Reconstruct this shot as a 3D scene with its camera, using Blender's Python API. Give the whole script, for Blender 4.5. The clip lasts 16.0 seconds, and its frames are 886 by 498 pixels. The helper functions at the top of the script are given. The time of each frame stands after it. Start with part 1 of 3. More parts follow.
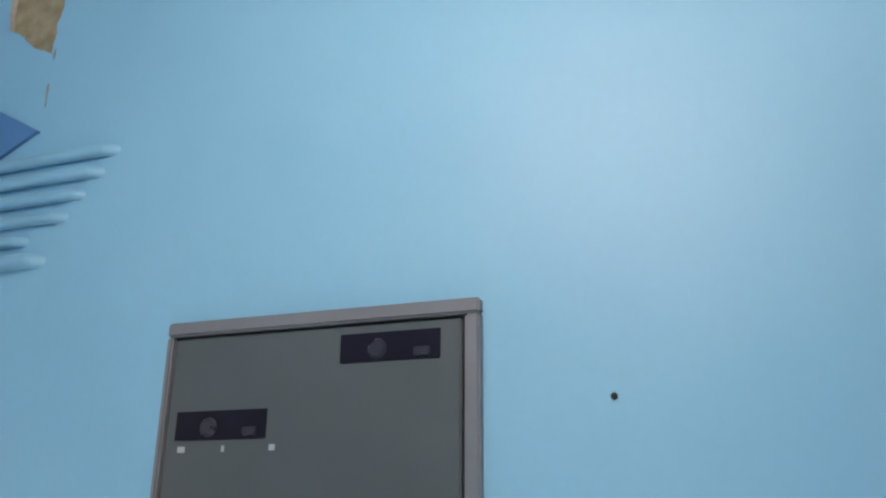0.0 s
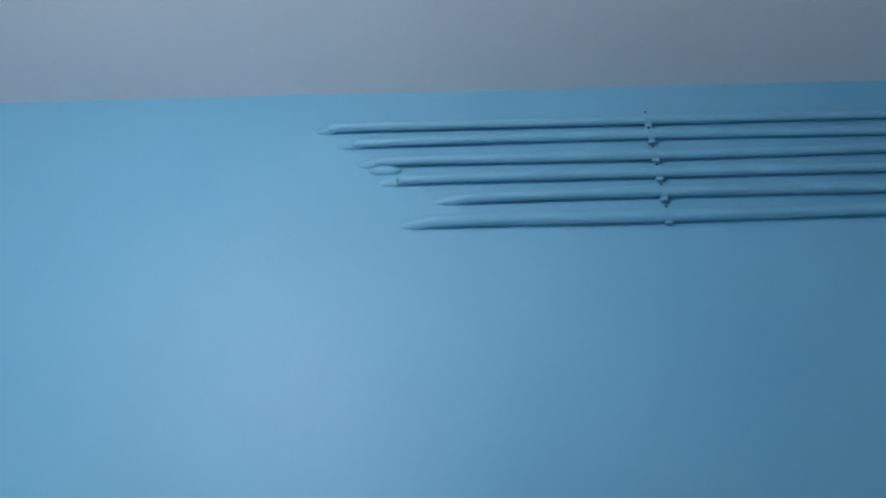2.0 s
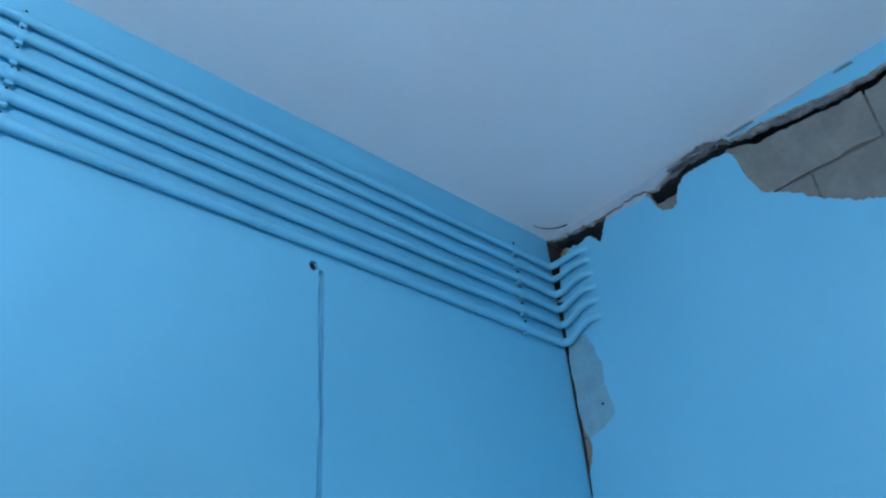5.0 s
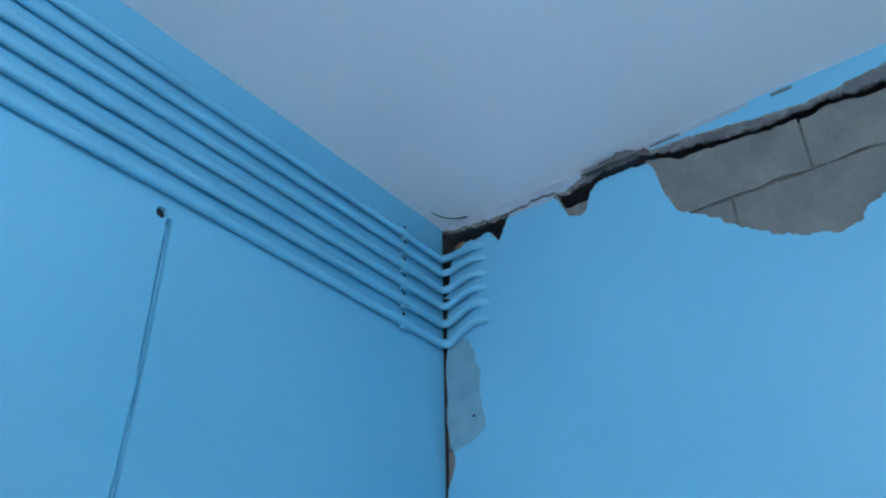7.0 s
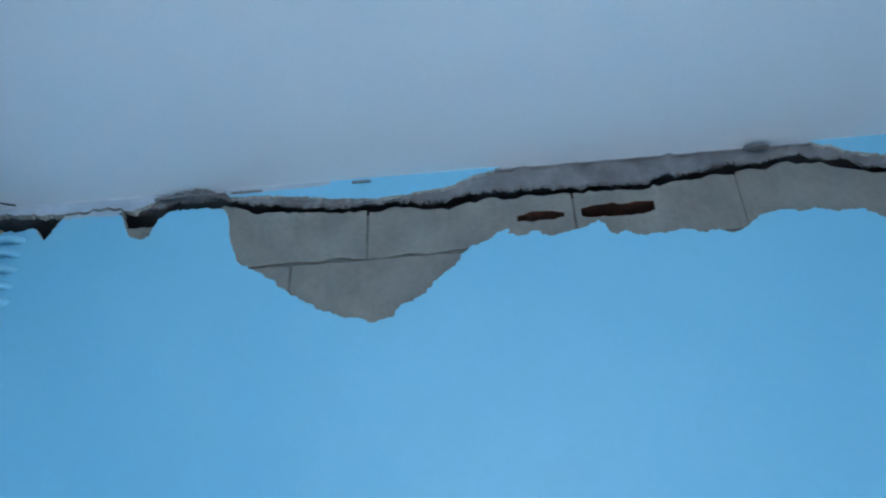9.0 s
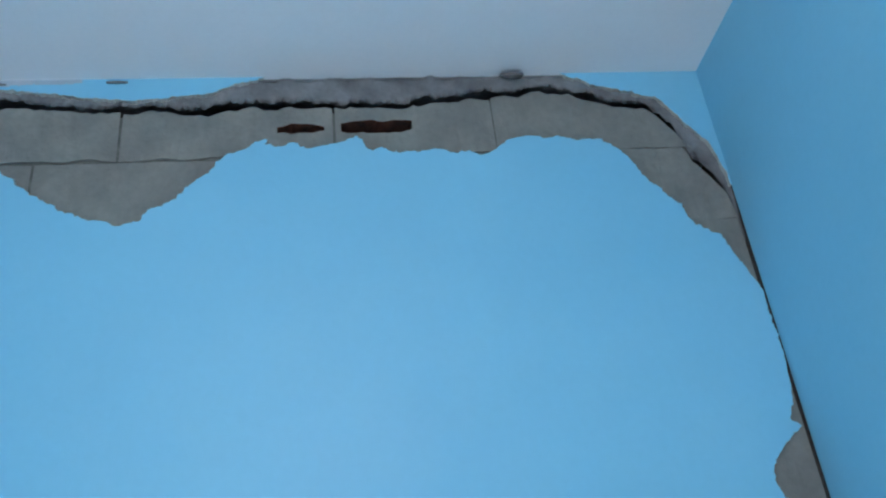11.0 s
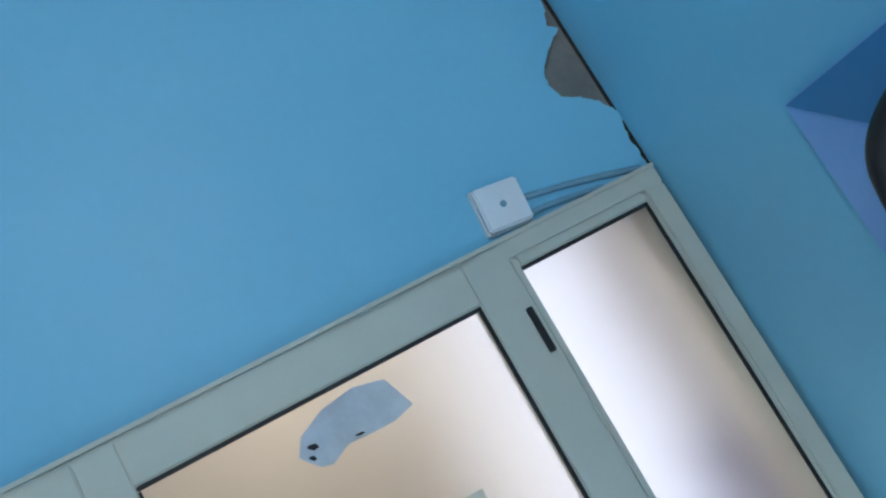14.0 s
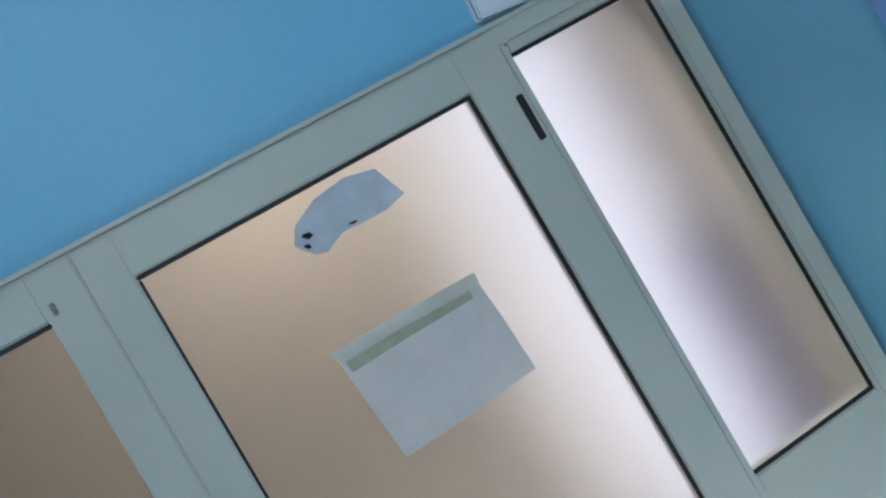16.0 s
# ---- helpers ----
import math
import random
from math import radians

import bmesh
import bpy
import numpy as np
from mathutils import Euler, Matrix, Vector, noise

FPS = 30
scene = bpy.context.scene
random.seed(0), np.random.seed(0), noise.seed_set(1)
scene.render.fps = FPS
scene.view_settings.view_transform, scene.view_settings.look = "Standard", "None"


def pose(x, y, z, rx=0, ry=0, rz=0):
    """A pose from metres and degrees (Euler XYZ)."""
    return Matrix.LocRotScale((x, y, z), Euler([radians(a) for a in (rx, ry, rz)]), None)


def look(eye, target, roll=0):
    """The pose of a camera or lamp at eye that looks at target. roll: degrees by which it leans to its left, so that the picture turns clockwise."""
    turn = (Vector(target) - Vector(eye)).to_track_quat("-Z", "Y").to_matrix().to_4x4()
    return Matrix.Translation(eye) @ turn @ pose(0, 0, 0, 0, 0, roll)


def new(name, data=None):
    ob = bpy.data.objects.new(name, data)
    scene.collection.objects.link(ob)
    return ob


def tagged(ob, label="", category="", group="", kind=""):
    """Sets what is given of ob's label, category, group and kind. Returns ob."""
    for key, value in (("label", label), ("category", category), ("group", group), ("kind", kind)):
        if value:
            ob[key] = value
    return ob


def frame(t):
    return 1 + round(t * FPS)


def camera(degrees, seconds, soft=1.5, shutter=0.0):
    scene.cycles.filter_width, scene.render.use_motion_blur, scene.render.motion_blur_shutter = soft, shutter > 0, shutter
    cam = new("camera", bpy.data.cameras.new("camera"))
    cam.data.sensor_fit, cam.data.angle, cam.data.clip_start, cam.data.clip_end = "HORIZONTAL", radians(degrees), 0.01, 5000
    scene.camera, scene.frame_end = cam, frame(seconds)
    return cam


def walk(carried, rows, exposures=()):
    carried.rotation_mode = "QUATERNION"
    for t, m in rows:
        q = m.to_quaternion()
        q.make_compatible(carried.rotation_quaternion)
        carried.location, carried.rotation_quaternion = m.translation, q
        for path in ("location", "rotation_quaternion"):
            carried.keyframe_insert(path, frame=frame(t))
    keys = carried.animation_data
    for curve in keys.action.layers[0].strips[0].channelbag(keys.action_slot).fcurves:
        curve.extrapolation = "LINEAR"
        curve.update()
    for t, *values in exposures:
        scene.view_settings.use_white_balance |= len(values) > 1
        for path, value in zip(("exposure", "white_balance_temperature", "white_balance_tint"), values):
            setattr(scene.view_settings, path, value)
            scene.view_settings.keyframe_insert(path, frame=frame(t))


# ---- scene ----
cam = camera(55.26, 16.0, soft=2.2)
walk(cam, [
    (0.0, pose(-0.432, -0.009, 1.789, 108.76, -0.60, 20.35)),
    (0.5, pose(-0.385, 0.013, 1.803, 114.43, -0.96, 13.83)),
    (1.0, pose(-0.327, 0.007, 1.845, 119.67, -0.37, 10.48)),
    (1.5, pose(-0.312, 0.008, 1.844, 123.76, -0.04, 5.56)),
    (2.0, pose(-0.276, -0.012, 1.862, 123.59, 1.81, 0.14)),
    (2.5, pose(-0.264, 0.003, 1.870, 122.94, 2.90, -8.29)),
    (3.0, pose(-0.147, 0.044, 1.858, 123.94, 2.60, -15.14)),
    (3.5, pose(-0.092, 0.057, 1.855, 122.06, 4.23, -22.38)),
    (4.0, pose(-0.095, 0.108, 1.810, 124.08, 6.25, -31.04)),
    (4.5, pose(-0.089, 0.086, 1.811, 123.09, 6.30, -39.41)),
    (4.7, pose(-0.082, 0.071, 1.794, 122.99, 5.64, -41.19)),
    (6.8, pose(0.140, 0.177, 1.897, 119.94, 1.17, -51.81)),
    (7.0, pose(0.146, 0.179, 1.900, 121.75, 0.72, -53.08)),
    (7.5, pose(0.234, 0.106, 1.900, 124.60, -1.51, -58.51)),
    (8.0, pose(0.185, 0.114, 1.942, 123.06, -0.39, -69.21)),
    (8.5, pose(0.197, 0.110, 1.936, 123.59, -0.69, -76.99)),
    (9.0, pose(0.189, 0.116, 1.905, 124.37, 1.87, -84.64)),
    (9.2, pose(0.189, 0.116, 1.905, 124.43, 2.51, -86.15)),
    (11.3, pose(0.178, -0.087, 1.829, 117.67, 6.53, -96.43)),
    (11.5, pose(0.192, -0.094, 1.829, 116.35, 7.49, -96.66)),
    (12.0, pose(0.173, -0.071, 1.848, 113.60, 11.19, -98.31)),
    (12.5, pose(0.214, -0.091, 1.776, 111.00, 16.00, -96.74)),
    (13.0, pose(0.278, -0.052, 1.751, 107.41, 20.61, -98.68)),
    (13.5, pose(0.305, -0.050, 1.694, 107.89, 25.37, -99.57)),
    (14.0, pose(0.306, -0.064, 1.681, 102.14, 29.12, -101.78)),
    (14.5, pose(0.313, -0.059, 1.679, 98.24, 33.60, -105.56)),
    (15.0, pose(0.314, -0.080, 1.645, 98.93, 37.21, -104.34)),
    (15.5, pose(0.300, -0.082, 1.656, 93.93, 35.17, -103.26)),
    (16.0, pose(0.324, -0.031, 1.647, 89.16, 30.31, -103.07)),
], [(0.0, -0.05, 7900, 25), (0.6, -0.42, 7800, 25), (1.5, -0.65, 6700, 20), (2.5, -0.65, 5900, 13), (3.5, -0.2, 5150, 10), (4.0, 0.0, 5100, 10), (4.7, 0.22, 5250, 10), (7.0, 0.4, 5550, 11), (9.0, 0.48, 5750, 11), (11.5, 0.57, 6050, 11), (12.5, 0.42, 5850, 9), (13.5, 0.17, 5750, 8), (14.5, -0.03, 5850, 9), (16.0, -0.12, 5950, 12)])

# ---- light ----
def area_lamp(name, m, sx, sy, watts, colour):
    data = bpy.data.lights.new(name, "AREA")
    data.shape, data.size, data.size_y, data.energy, data.color = "RECTANGLE", sx, sy, watts, colour
    ob = new(name, data)
    ob.matrix_world = m
    return ob


world = bpy.data.worlds.new("sky")
scene.world = world
world.use_nodes = True
sky = world.node_tree.nodes.new("ShaderNodeTexSky")
sky.sky_type, sky.sun_disc, sky.sun_elevation, sky.sun_rotation = "NISHITA", False, radians(35), radians(200)
world.node_tree.links.new(sky.outputs[0], world.node_tree.nodes["Background"].inputs[0])
world.node_tree.nodes["Background"].inputs[1].default_value = 0.1

# the room: east wall, north wall, south wall, west wall, floor, ceiling
XB, YA, YC, XD, FL, ZC = 1.771, 1.384, -1.003, -2.62, -0.08, 3.214
# daylight fill from an unseen added west window, the room's ceiling bulb, next-room fill
# aimed at the floor so that its bounce brightens the ceiling
area_lamp("west_daylight_fill", look((XD - 0.05, 0.3, 1.70), (-0.6, 0.1, FL)), 1.25, 1.3, 50, (1.0, 0.98, 0.96)).data.spread = radians(64)
bulb = bpy.data.lights.new("ceiling_bulb", "POINT")
bulb.energy, bulb.shadow_soft_size, bulb.color = 38, 0.10, (1.0, 0.97, 0.93)
new("ceiling_bulb", bulb).matrix_world = pose(-0.75, 0.10, 2.98)
# added lamp, no fixture known: evens out the beige walls behind the glass
area_lamp("next_room_fill", pose(XB + 0.95, -0.30, 2.72), 0.9, 0.5, 18, (1.0, 0.90, 0.77))


# ---- materials ----
def material(name, base, rough=0.6, vary=0.08, scale=6.0, grain=90.0, bump=0.15, metal=0.0, second=None, blotch=0.5, by_object=0.0):
    m = bpy.data.materials.new(name)
    m.use_nodes = True
    nt = m.node_tree
    n, ln = nt.nodes, nt.links
    b = n["Principled BSDF"]
    b.inputs["Roughness"].default_value, b.inputs["Metallic"].default_value = rough, metal
    co = n.new("ShaderNodeTexCoord")
    geo = n.new("ShaderNodeNewGeometry")
    big = n.new("ShaderNodeTexNoise")
    big.inputs["Scale"].default_value, big.inputs["Detail"].default_value = scale, 5
    fine = n.new("ShaderNodeTexNoise")
    fine.inputs["Scale"].default_value, fine.inputs["Detail"].default_value = grain, 4
    ln.new(geo.outputs["Position"], big.inputs["Vector"])
    ln.new(geo.outputs["Position"], fine.inputs["Vector"])
    ramp = n.new("ShaderNodeValToRGB")
    ramp.color_ramp.elements[0].position, ramp.color_ramp.elements[1].position = 0.5 - 0.3 * blotch, 0.5 + 0.3 * blotch
    low = second or tuple(c * (1 - vary * 2) for c in base)
    ramp.color_ramp.elements[0].color = (*low, 1)
    ramp.color_ramp.elements[1].color = (*base, 1)
    ln.new(big.outputs["Fac"], ramp.inputs["Fac"])
    hsv = n.new("ShaderNodeHueSaturation")
    mr = n.new("ShaderNodeMapRange")
    mr.inputs["To Min"].default_value, mr.inputs["To Max"].default_value = 1 - vary, 1 + vary
    ln.new(fine.outputs["Fac"], mr.inputs["Value"])
    last = mr.outputs["Result"]
    if by_object:
        info = n.new("ShaderNodeObjectInfo")
        mo = n.new("ShaderNodeMapRange")
        mo.inputs["To Min"].default_value, mo.inputs["To Max"].default_value = 1 - by_object, 1 + by_object
        ln.new(info.outputs["Random"], mo.inputs["Value"])
        mul = n.new("ShaderNodeMath")
        mul.operation = "MULTIPLY"
        ln.new(last, mul.inputs[0])
        ln.new(mo.outputs["Result"], mul.inputs[1])
        last = mul.outputs["Value"]
    ln.new(last, hsv.inputs["Value"])
    ln.new(ramp.outputs["Color"], hsv.inputs["Color"])
    ln.new(hsv.outputs["Color"], b.inputs["Base Color"])
    rr = n.new("ShaderNodeMapRange")
    rr.inputs["To Min"].default_value, rr.inputs["To Max"].default_value = max(0, rough - 0.1), min(1, rough + 0.1)
    ln.new(big.outputs["Fac"], rr.inputs["Value"])
    ln.new(rr.outputs["Result"], b.inputs["Roughness"])
    if bump:
        bp = n.new("ShaderNodeBump")
        bp.inputs["Strength"].default_value, bp.inputs["Distance"].default_value = bump, 0.004
        ln.new(fine.outputs["Fac"], bp.inputs["Height"])
        ln.new(bp.outputs["Normal"], b.inputs["Normal"])
    return m


BLUE = (0.22, 0.52, 0.70)
paint = material("blue_wall_paint", BLUE, 0.5, 0.03, 2.2, 60, 0.12, second=(0.20, 0.495, 0.68))
pipe_paint = material("blue_pipe_paint", BLUE, 0.48, 0.04, 9, 160, 0.08)
ceiling_paint = material("white_ceiling_paint", (0.76, 0.77, 0.80), 0.75, 0.03, 1.6, 70, 0.12)
plaster = material("bare_plaster", (0.52, 0.50, 0.46), 0.9, 0.1, 30, 200, 0.5)
# ceiling white darkened in its colour, so the upright band matches the ceiling's shade
shaded_white = material("shaded_white_paint", (0.44, 0.49, 0.56), 0.85, 0.08, 18, 120, 0.3, second=(0.36, 0.41, 0.48))
undercoat = material("pale_undercoat", (0.23, 0.40, 0.48), 0.85, 0.10, 24, 150, 0.4, second=(0.18, 0.33, 0.41))
block_stuff = material("grey_building_block", (0.25, 0.24, 0.215), 0.95, 0.16, 9, 60, 0.9, second=(0.155, 0.15, 0.14), blotch=0.9, by_object=0.05)
concrete = material("grey_concrete", (0.23, 0.225, 0.23), 0.95, 0.2, 14, 80, 1.0, second=(0.11, 0.105, 0.11), blotch=0.7)
# near-black core colour: the shade inside cracks and corner gaps is painted in
shaded_core = material("dark_void_shade", (0.06, 0.05, 0.045), 0.95, 0.2, 40, 160, 0.8)
mortar_mid = material("grey_mortar", (0.15, 0.145, 0.13), 0.95, 0.2, 40, 160, 0.8)
clay = material("broken_red_clay", (0.13, 0.042, 0.024), 0.95, 0.25, 40, 160, 0.8)
tan_plaster = material("tan_plaster", (0.43, 0.36, 0.24), 0.95, 0.12, 22, 140, 0.7, second=(0.30, 0.24, 0.15))
dark = material("dark_hollow", (0.03, 0.03, 0.035), 0.95, 0.2, 40, 160, 0.3)
alu = material("grey_aluminium_coating", (0.53, 0.54, 0.46), 0.42, 0.03, 5, 150, 0.05, second=(0.49, 0.505, 0.44))
rubber = material("black_rubber", (0.012, 0.012, 0.013), 0.5, 0.1, 20, 150, 0.1)
panel_grey = material("grey_enamelled_steel", (0.083, 0.104, 0.112), 0.42, 0.04, 7, 180, 0.05)
frame_grey = material("grey_steel_frame", (0.19, 0.205, 0.23), 0.38, 0.05, 7, 180, 0.05)
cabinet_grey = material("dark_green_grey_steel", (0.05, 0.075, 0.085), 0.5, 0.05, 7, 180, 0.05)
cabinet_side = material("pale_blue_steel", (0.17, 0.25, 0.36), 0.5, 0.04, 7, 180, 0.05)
smoked = material("smoked_plastic", (0.012, 0.012, 0.022), 0.35, 0.05, 7, 100, 0)
smoked.node_tree.nodes["Principled BSDF"].inputs["Specular IOR Level"].default_value = 0.15
lens_grey = material("grey_dial", (0.03, 0.03, 0.048), 0.3, 0.1, 30, 150, 0.1)
white_plastic = material("white_plastic", (0.72, 0.76, 0.80), 0.4, 0.03, 12, 200, 0.03)
label_white = material("white_label", (0.42, 0.44, 0.47), 0.7, 0.03, 30, 200, 0.03)
cable_grey = material("grey_blue_cable", (0.20, 0.36, 0.47), 0.5, 0.05, 20, 150, 0.05)
navy = material("navy_cloth", (0.012, 0.016, 0.11), 0.85, 0.15, 12, 300, 0.4)
board_blue = material("light_blue_board", (0.24, 0.43, 0.78), 0.5, 0.04, 6, 150, 0.05)
deep_blue = material("deep_blue_board", (0.06, 0.22, 0.46), 0.5, 0.05, 6, 150, 0.05)
beige = material("beige_wall", (0.70, 0.62, 0.52), 0.8, 0.05, 3, 80, 0.1)
floor_stuff = material("pale_floor_tile", (0.64, 0.63, 0.61), 0.4, 0.08, 6, 120, 0.1)
paper = material("pale_paper", (0.80, 0.79, 0.76), 0.85, 0.05, 14, 120, 0.1)
paper_blue = material("pale_blue_paper", (0.72, 0.78, 0.84), 0.85, 0.08, 20, 120, 0.1)
cream = material("cream_paper", (0.84, 0.83, 0.72), 0.85, 0.05, 14, 120, 0.1)
tape = material("yellowed_tape", (0.42, 0.44, 0.30), 0.6, 0.1, 30, 120, 0.1)
lilac = material("lilac_tint", (0.46, 0.40, 0.74), 0.9, 0.06, 8, 200, 0.3)
warm_sheet_stuff = material("cream_tint", (0.99, 0.95, 0.87), 0.9, 0.03, 8, 200, 0.1)
# thin paper and the two tint sheets let some of the light behind them through
for thin, amount in ((paper, 0.35), (cream, 0.35), (paper_blue, 0.3), (lilac, 0.5), (warm_sheet_stuff, 0.97)):
    thin.node_tree.nodes["Principled BSDF"].inputs["Transmission Weight"].default_value = amount

frosted = bpy.data.materials.new("frosted_glass")
frosted.use_nodes = True
fb = frosted.node_tree.nodes["Principled BSDF"]
fb.inputs["Base Color"].default_value = (0.97, 0.97, 0.96, 1)
fb.inputs["Transmission Weight"].default_value, fb.inputs["Roughness"].default_value, fb.inputs["IOR"].default_value = 1.0, 0.47, 1.25
fn = frosted.node_tree.nodes.new("ShaderNodeTexNoise")
fn.inputs["Scale"].default_value = 220
fbp = frosted.node_tree.nodes.new("ShaderNodeBump")
fbp.inputs["Strength"].default_value, fbp.inputs["Distance"].default_value = 0.15, 0.002
frosted.node_tree.links.new(fn.outputs["Fac"], fbp.inputs["Height"])
frosted.node_tree.links.new(fbp.outputs["Normal"], fb.inputs["Normal"])

glow = bpy.data.materials.new("daylight_sky")
glow.use_nodes = True
gb = glow.node_tree.nodes["Principled BSDF"]
gb.inputs["Base Color"].default_value = (0, 0, 0, 1)
gb.inputs["Emission Color"].default_value, gb.inputs["Emission Strength"].default_value = (0.95, 0.92, 1.0, 1), 1.15


# ---- mesh tools ----
def link_mesh(name, bm, mats, parent=None, smooth=False):
    me = bpy.data.meshes.new(name)
    bmesh.ops.recalc_face_normals(bm, faces=bm.faces)
    bm.to_mesh(me)
    bm.free()
    for m in mats if isinstance(mats, (list, tuple)) else [mats]:
        me.materials.append(m)
    if smooth:
        me.polygons.foreach_set("use_smooth", [True] * len(me.polygons))
    ob = new(name, me)
    ob.parent = parent
    return ob


def part(name, bm, mats, parent, label="", smooth=False):
    ob = link_mesh(name, bm, mats, parent, smooth)
    return tagged(ob, label) if label else ob


def thing(name, label, category, group="", at=(0, 0, 0)):
    ob = new(name)
    ob.location = at
    return tagged(ob, label, category, group)


def box(x0, x1, y0, y1, z0, z1, bevel=0.0, bm=None):
    bm = bm or bmesh.new()
    vs = [bm.verts.new((x, y, z)) for x in (x0, x1) for y in (y0, y1) for z in (z0, z1)]
    fs = [bm.faces.new([vs[i] for i in f]) for f in ((0, 1, 3, 2), (4, 6, 7, 5), (0, 4, 5, 1), (2, 3, 7, 6), (0, 2, 6, 4), (1, 5, 7, 3))]
    if bevel:
        bmesh.ops.bevel(bm, geom=list({e for f in fs for e in f.edges}), offset=bevel, segments=2, affect="EDGES")
    return bm


def tube(points, radius, sides=14, bm=None, caps=True):
    """A round bar along a list of points, with rounded ends."""
    bm = bm or bmesh.new()
    pts = [Vector(p) for p in points]
    rad = radius if isinstance(radius, (list, tuple)) else [radius] * len(pts)
    rings, side = [], None
    for i, p in enumerate(pts):
        way = (pts[min(i + 1, len(pts) - 1)] - pts[max(i - 1, 0)]).normalized()
        if side is None:
            side = way.orthogonal().normalized()
        side = (side - way * side.dot(way)).normalized()
        up = way.cross(side)
        rings.append([bm.verts.new(p + rad[i] * (math.cos(a) * side + math.sin(a) * up)) for a in (2 * math.pi * k / sides for k in range(sides))])
    for a, b in zip(rings, rings[1:]):
        for k in range(sides):
            bm.faces.new((a[k], a[(k + 1) % sides], b[(k + 1) % sides], b[k]))
    if caps:
        bm.faces.new(rings[0])
        bm.faces.new(rings[-1])
    return bm


def smooth_line(points, steps=6):
    """A Catmull-Rom line through a few points."""
    pts = [Vector(p) for p in points]
    out = []
    for i in range(len(pts) - 1):
        a, b, c, d = pts[max(i - 1, 0)], pts[i], pts[i + 1], pts[min(i + 2, len(pts) - 1)]
        for k in range(steps):
            t = k / steps
            out.append(0.5 * ((2 * b) + (c - a) * t + (2 * a - 5 * b + 4 * c - d) * t * t + (3 * b - a - 3 * c + d) * t ** 3))
    return out + [pts[-1]]


def waves(u, v, size, seed, octaves=4):
    """Smooth random relief between about -1 and 1, from sums of turned waves."""
    rng = np.random.RandomState(seed)
    out, amp, total = np.zeros(np.broadcast(u, v).shape), 1.0, 0.0
    for o in range(octaves):
        for k in range(4):
            a, ph = rng.uniform(0, 2 * np.pi), rng.uniform(0, 2 * np.pi)
            q = 2 * np.pi * 2 ** o / size * rng.uniform(0.7, 1.3)
            out = out + amp * 0.5 * np.sin(q * (u * np.cos(a) + v * np.sin(a)) + ph)
        total += amp
        amp *= 0.55
    return out / total


def curve_of(pairs):
    """A function through (place, value) pairs in any order."""
    p = sorted(pairs)
    xs, ys = np.array([a for a, _ in p]), np.array([b for _, b in p])
    return lambda q: np.interp(q, xs, ys)


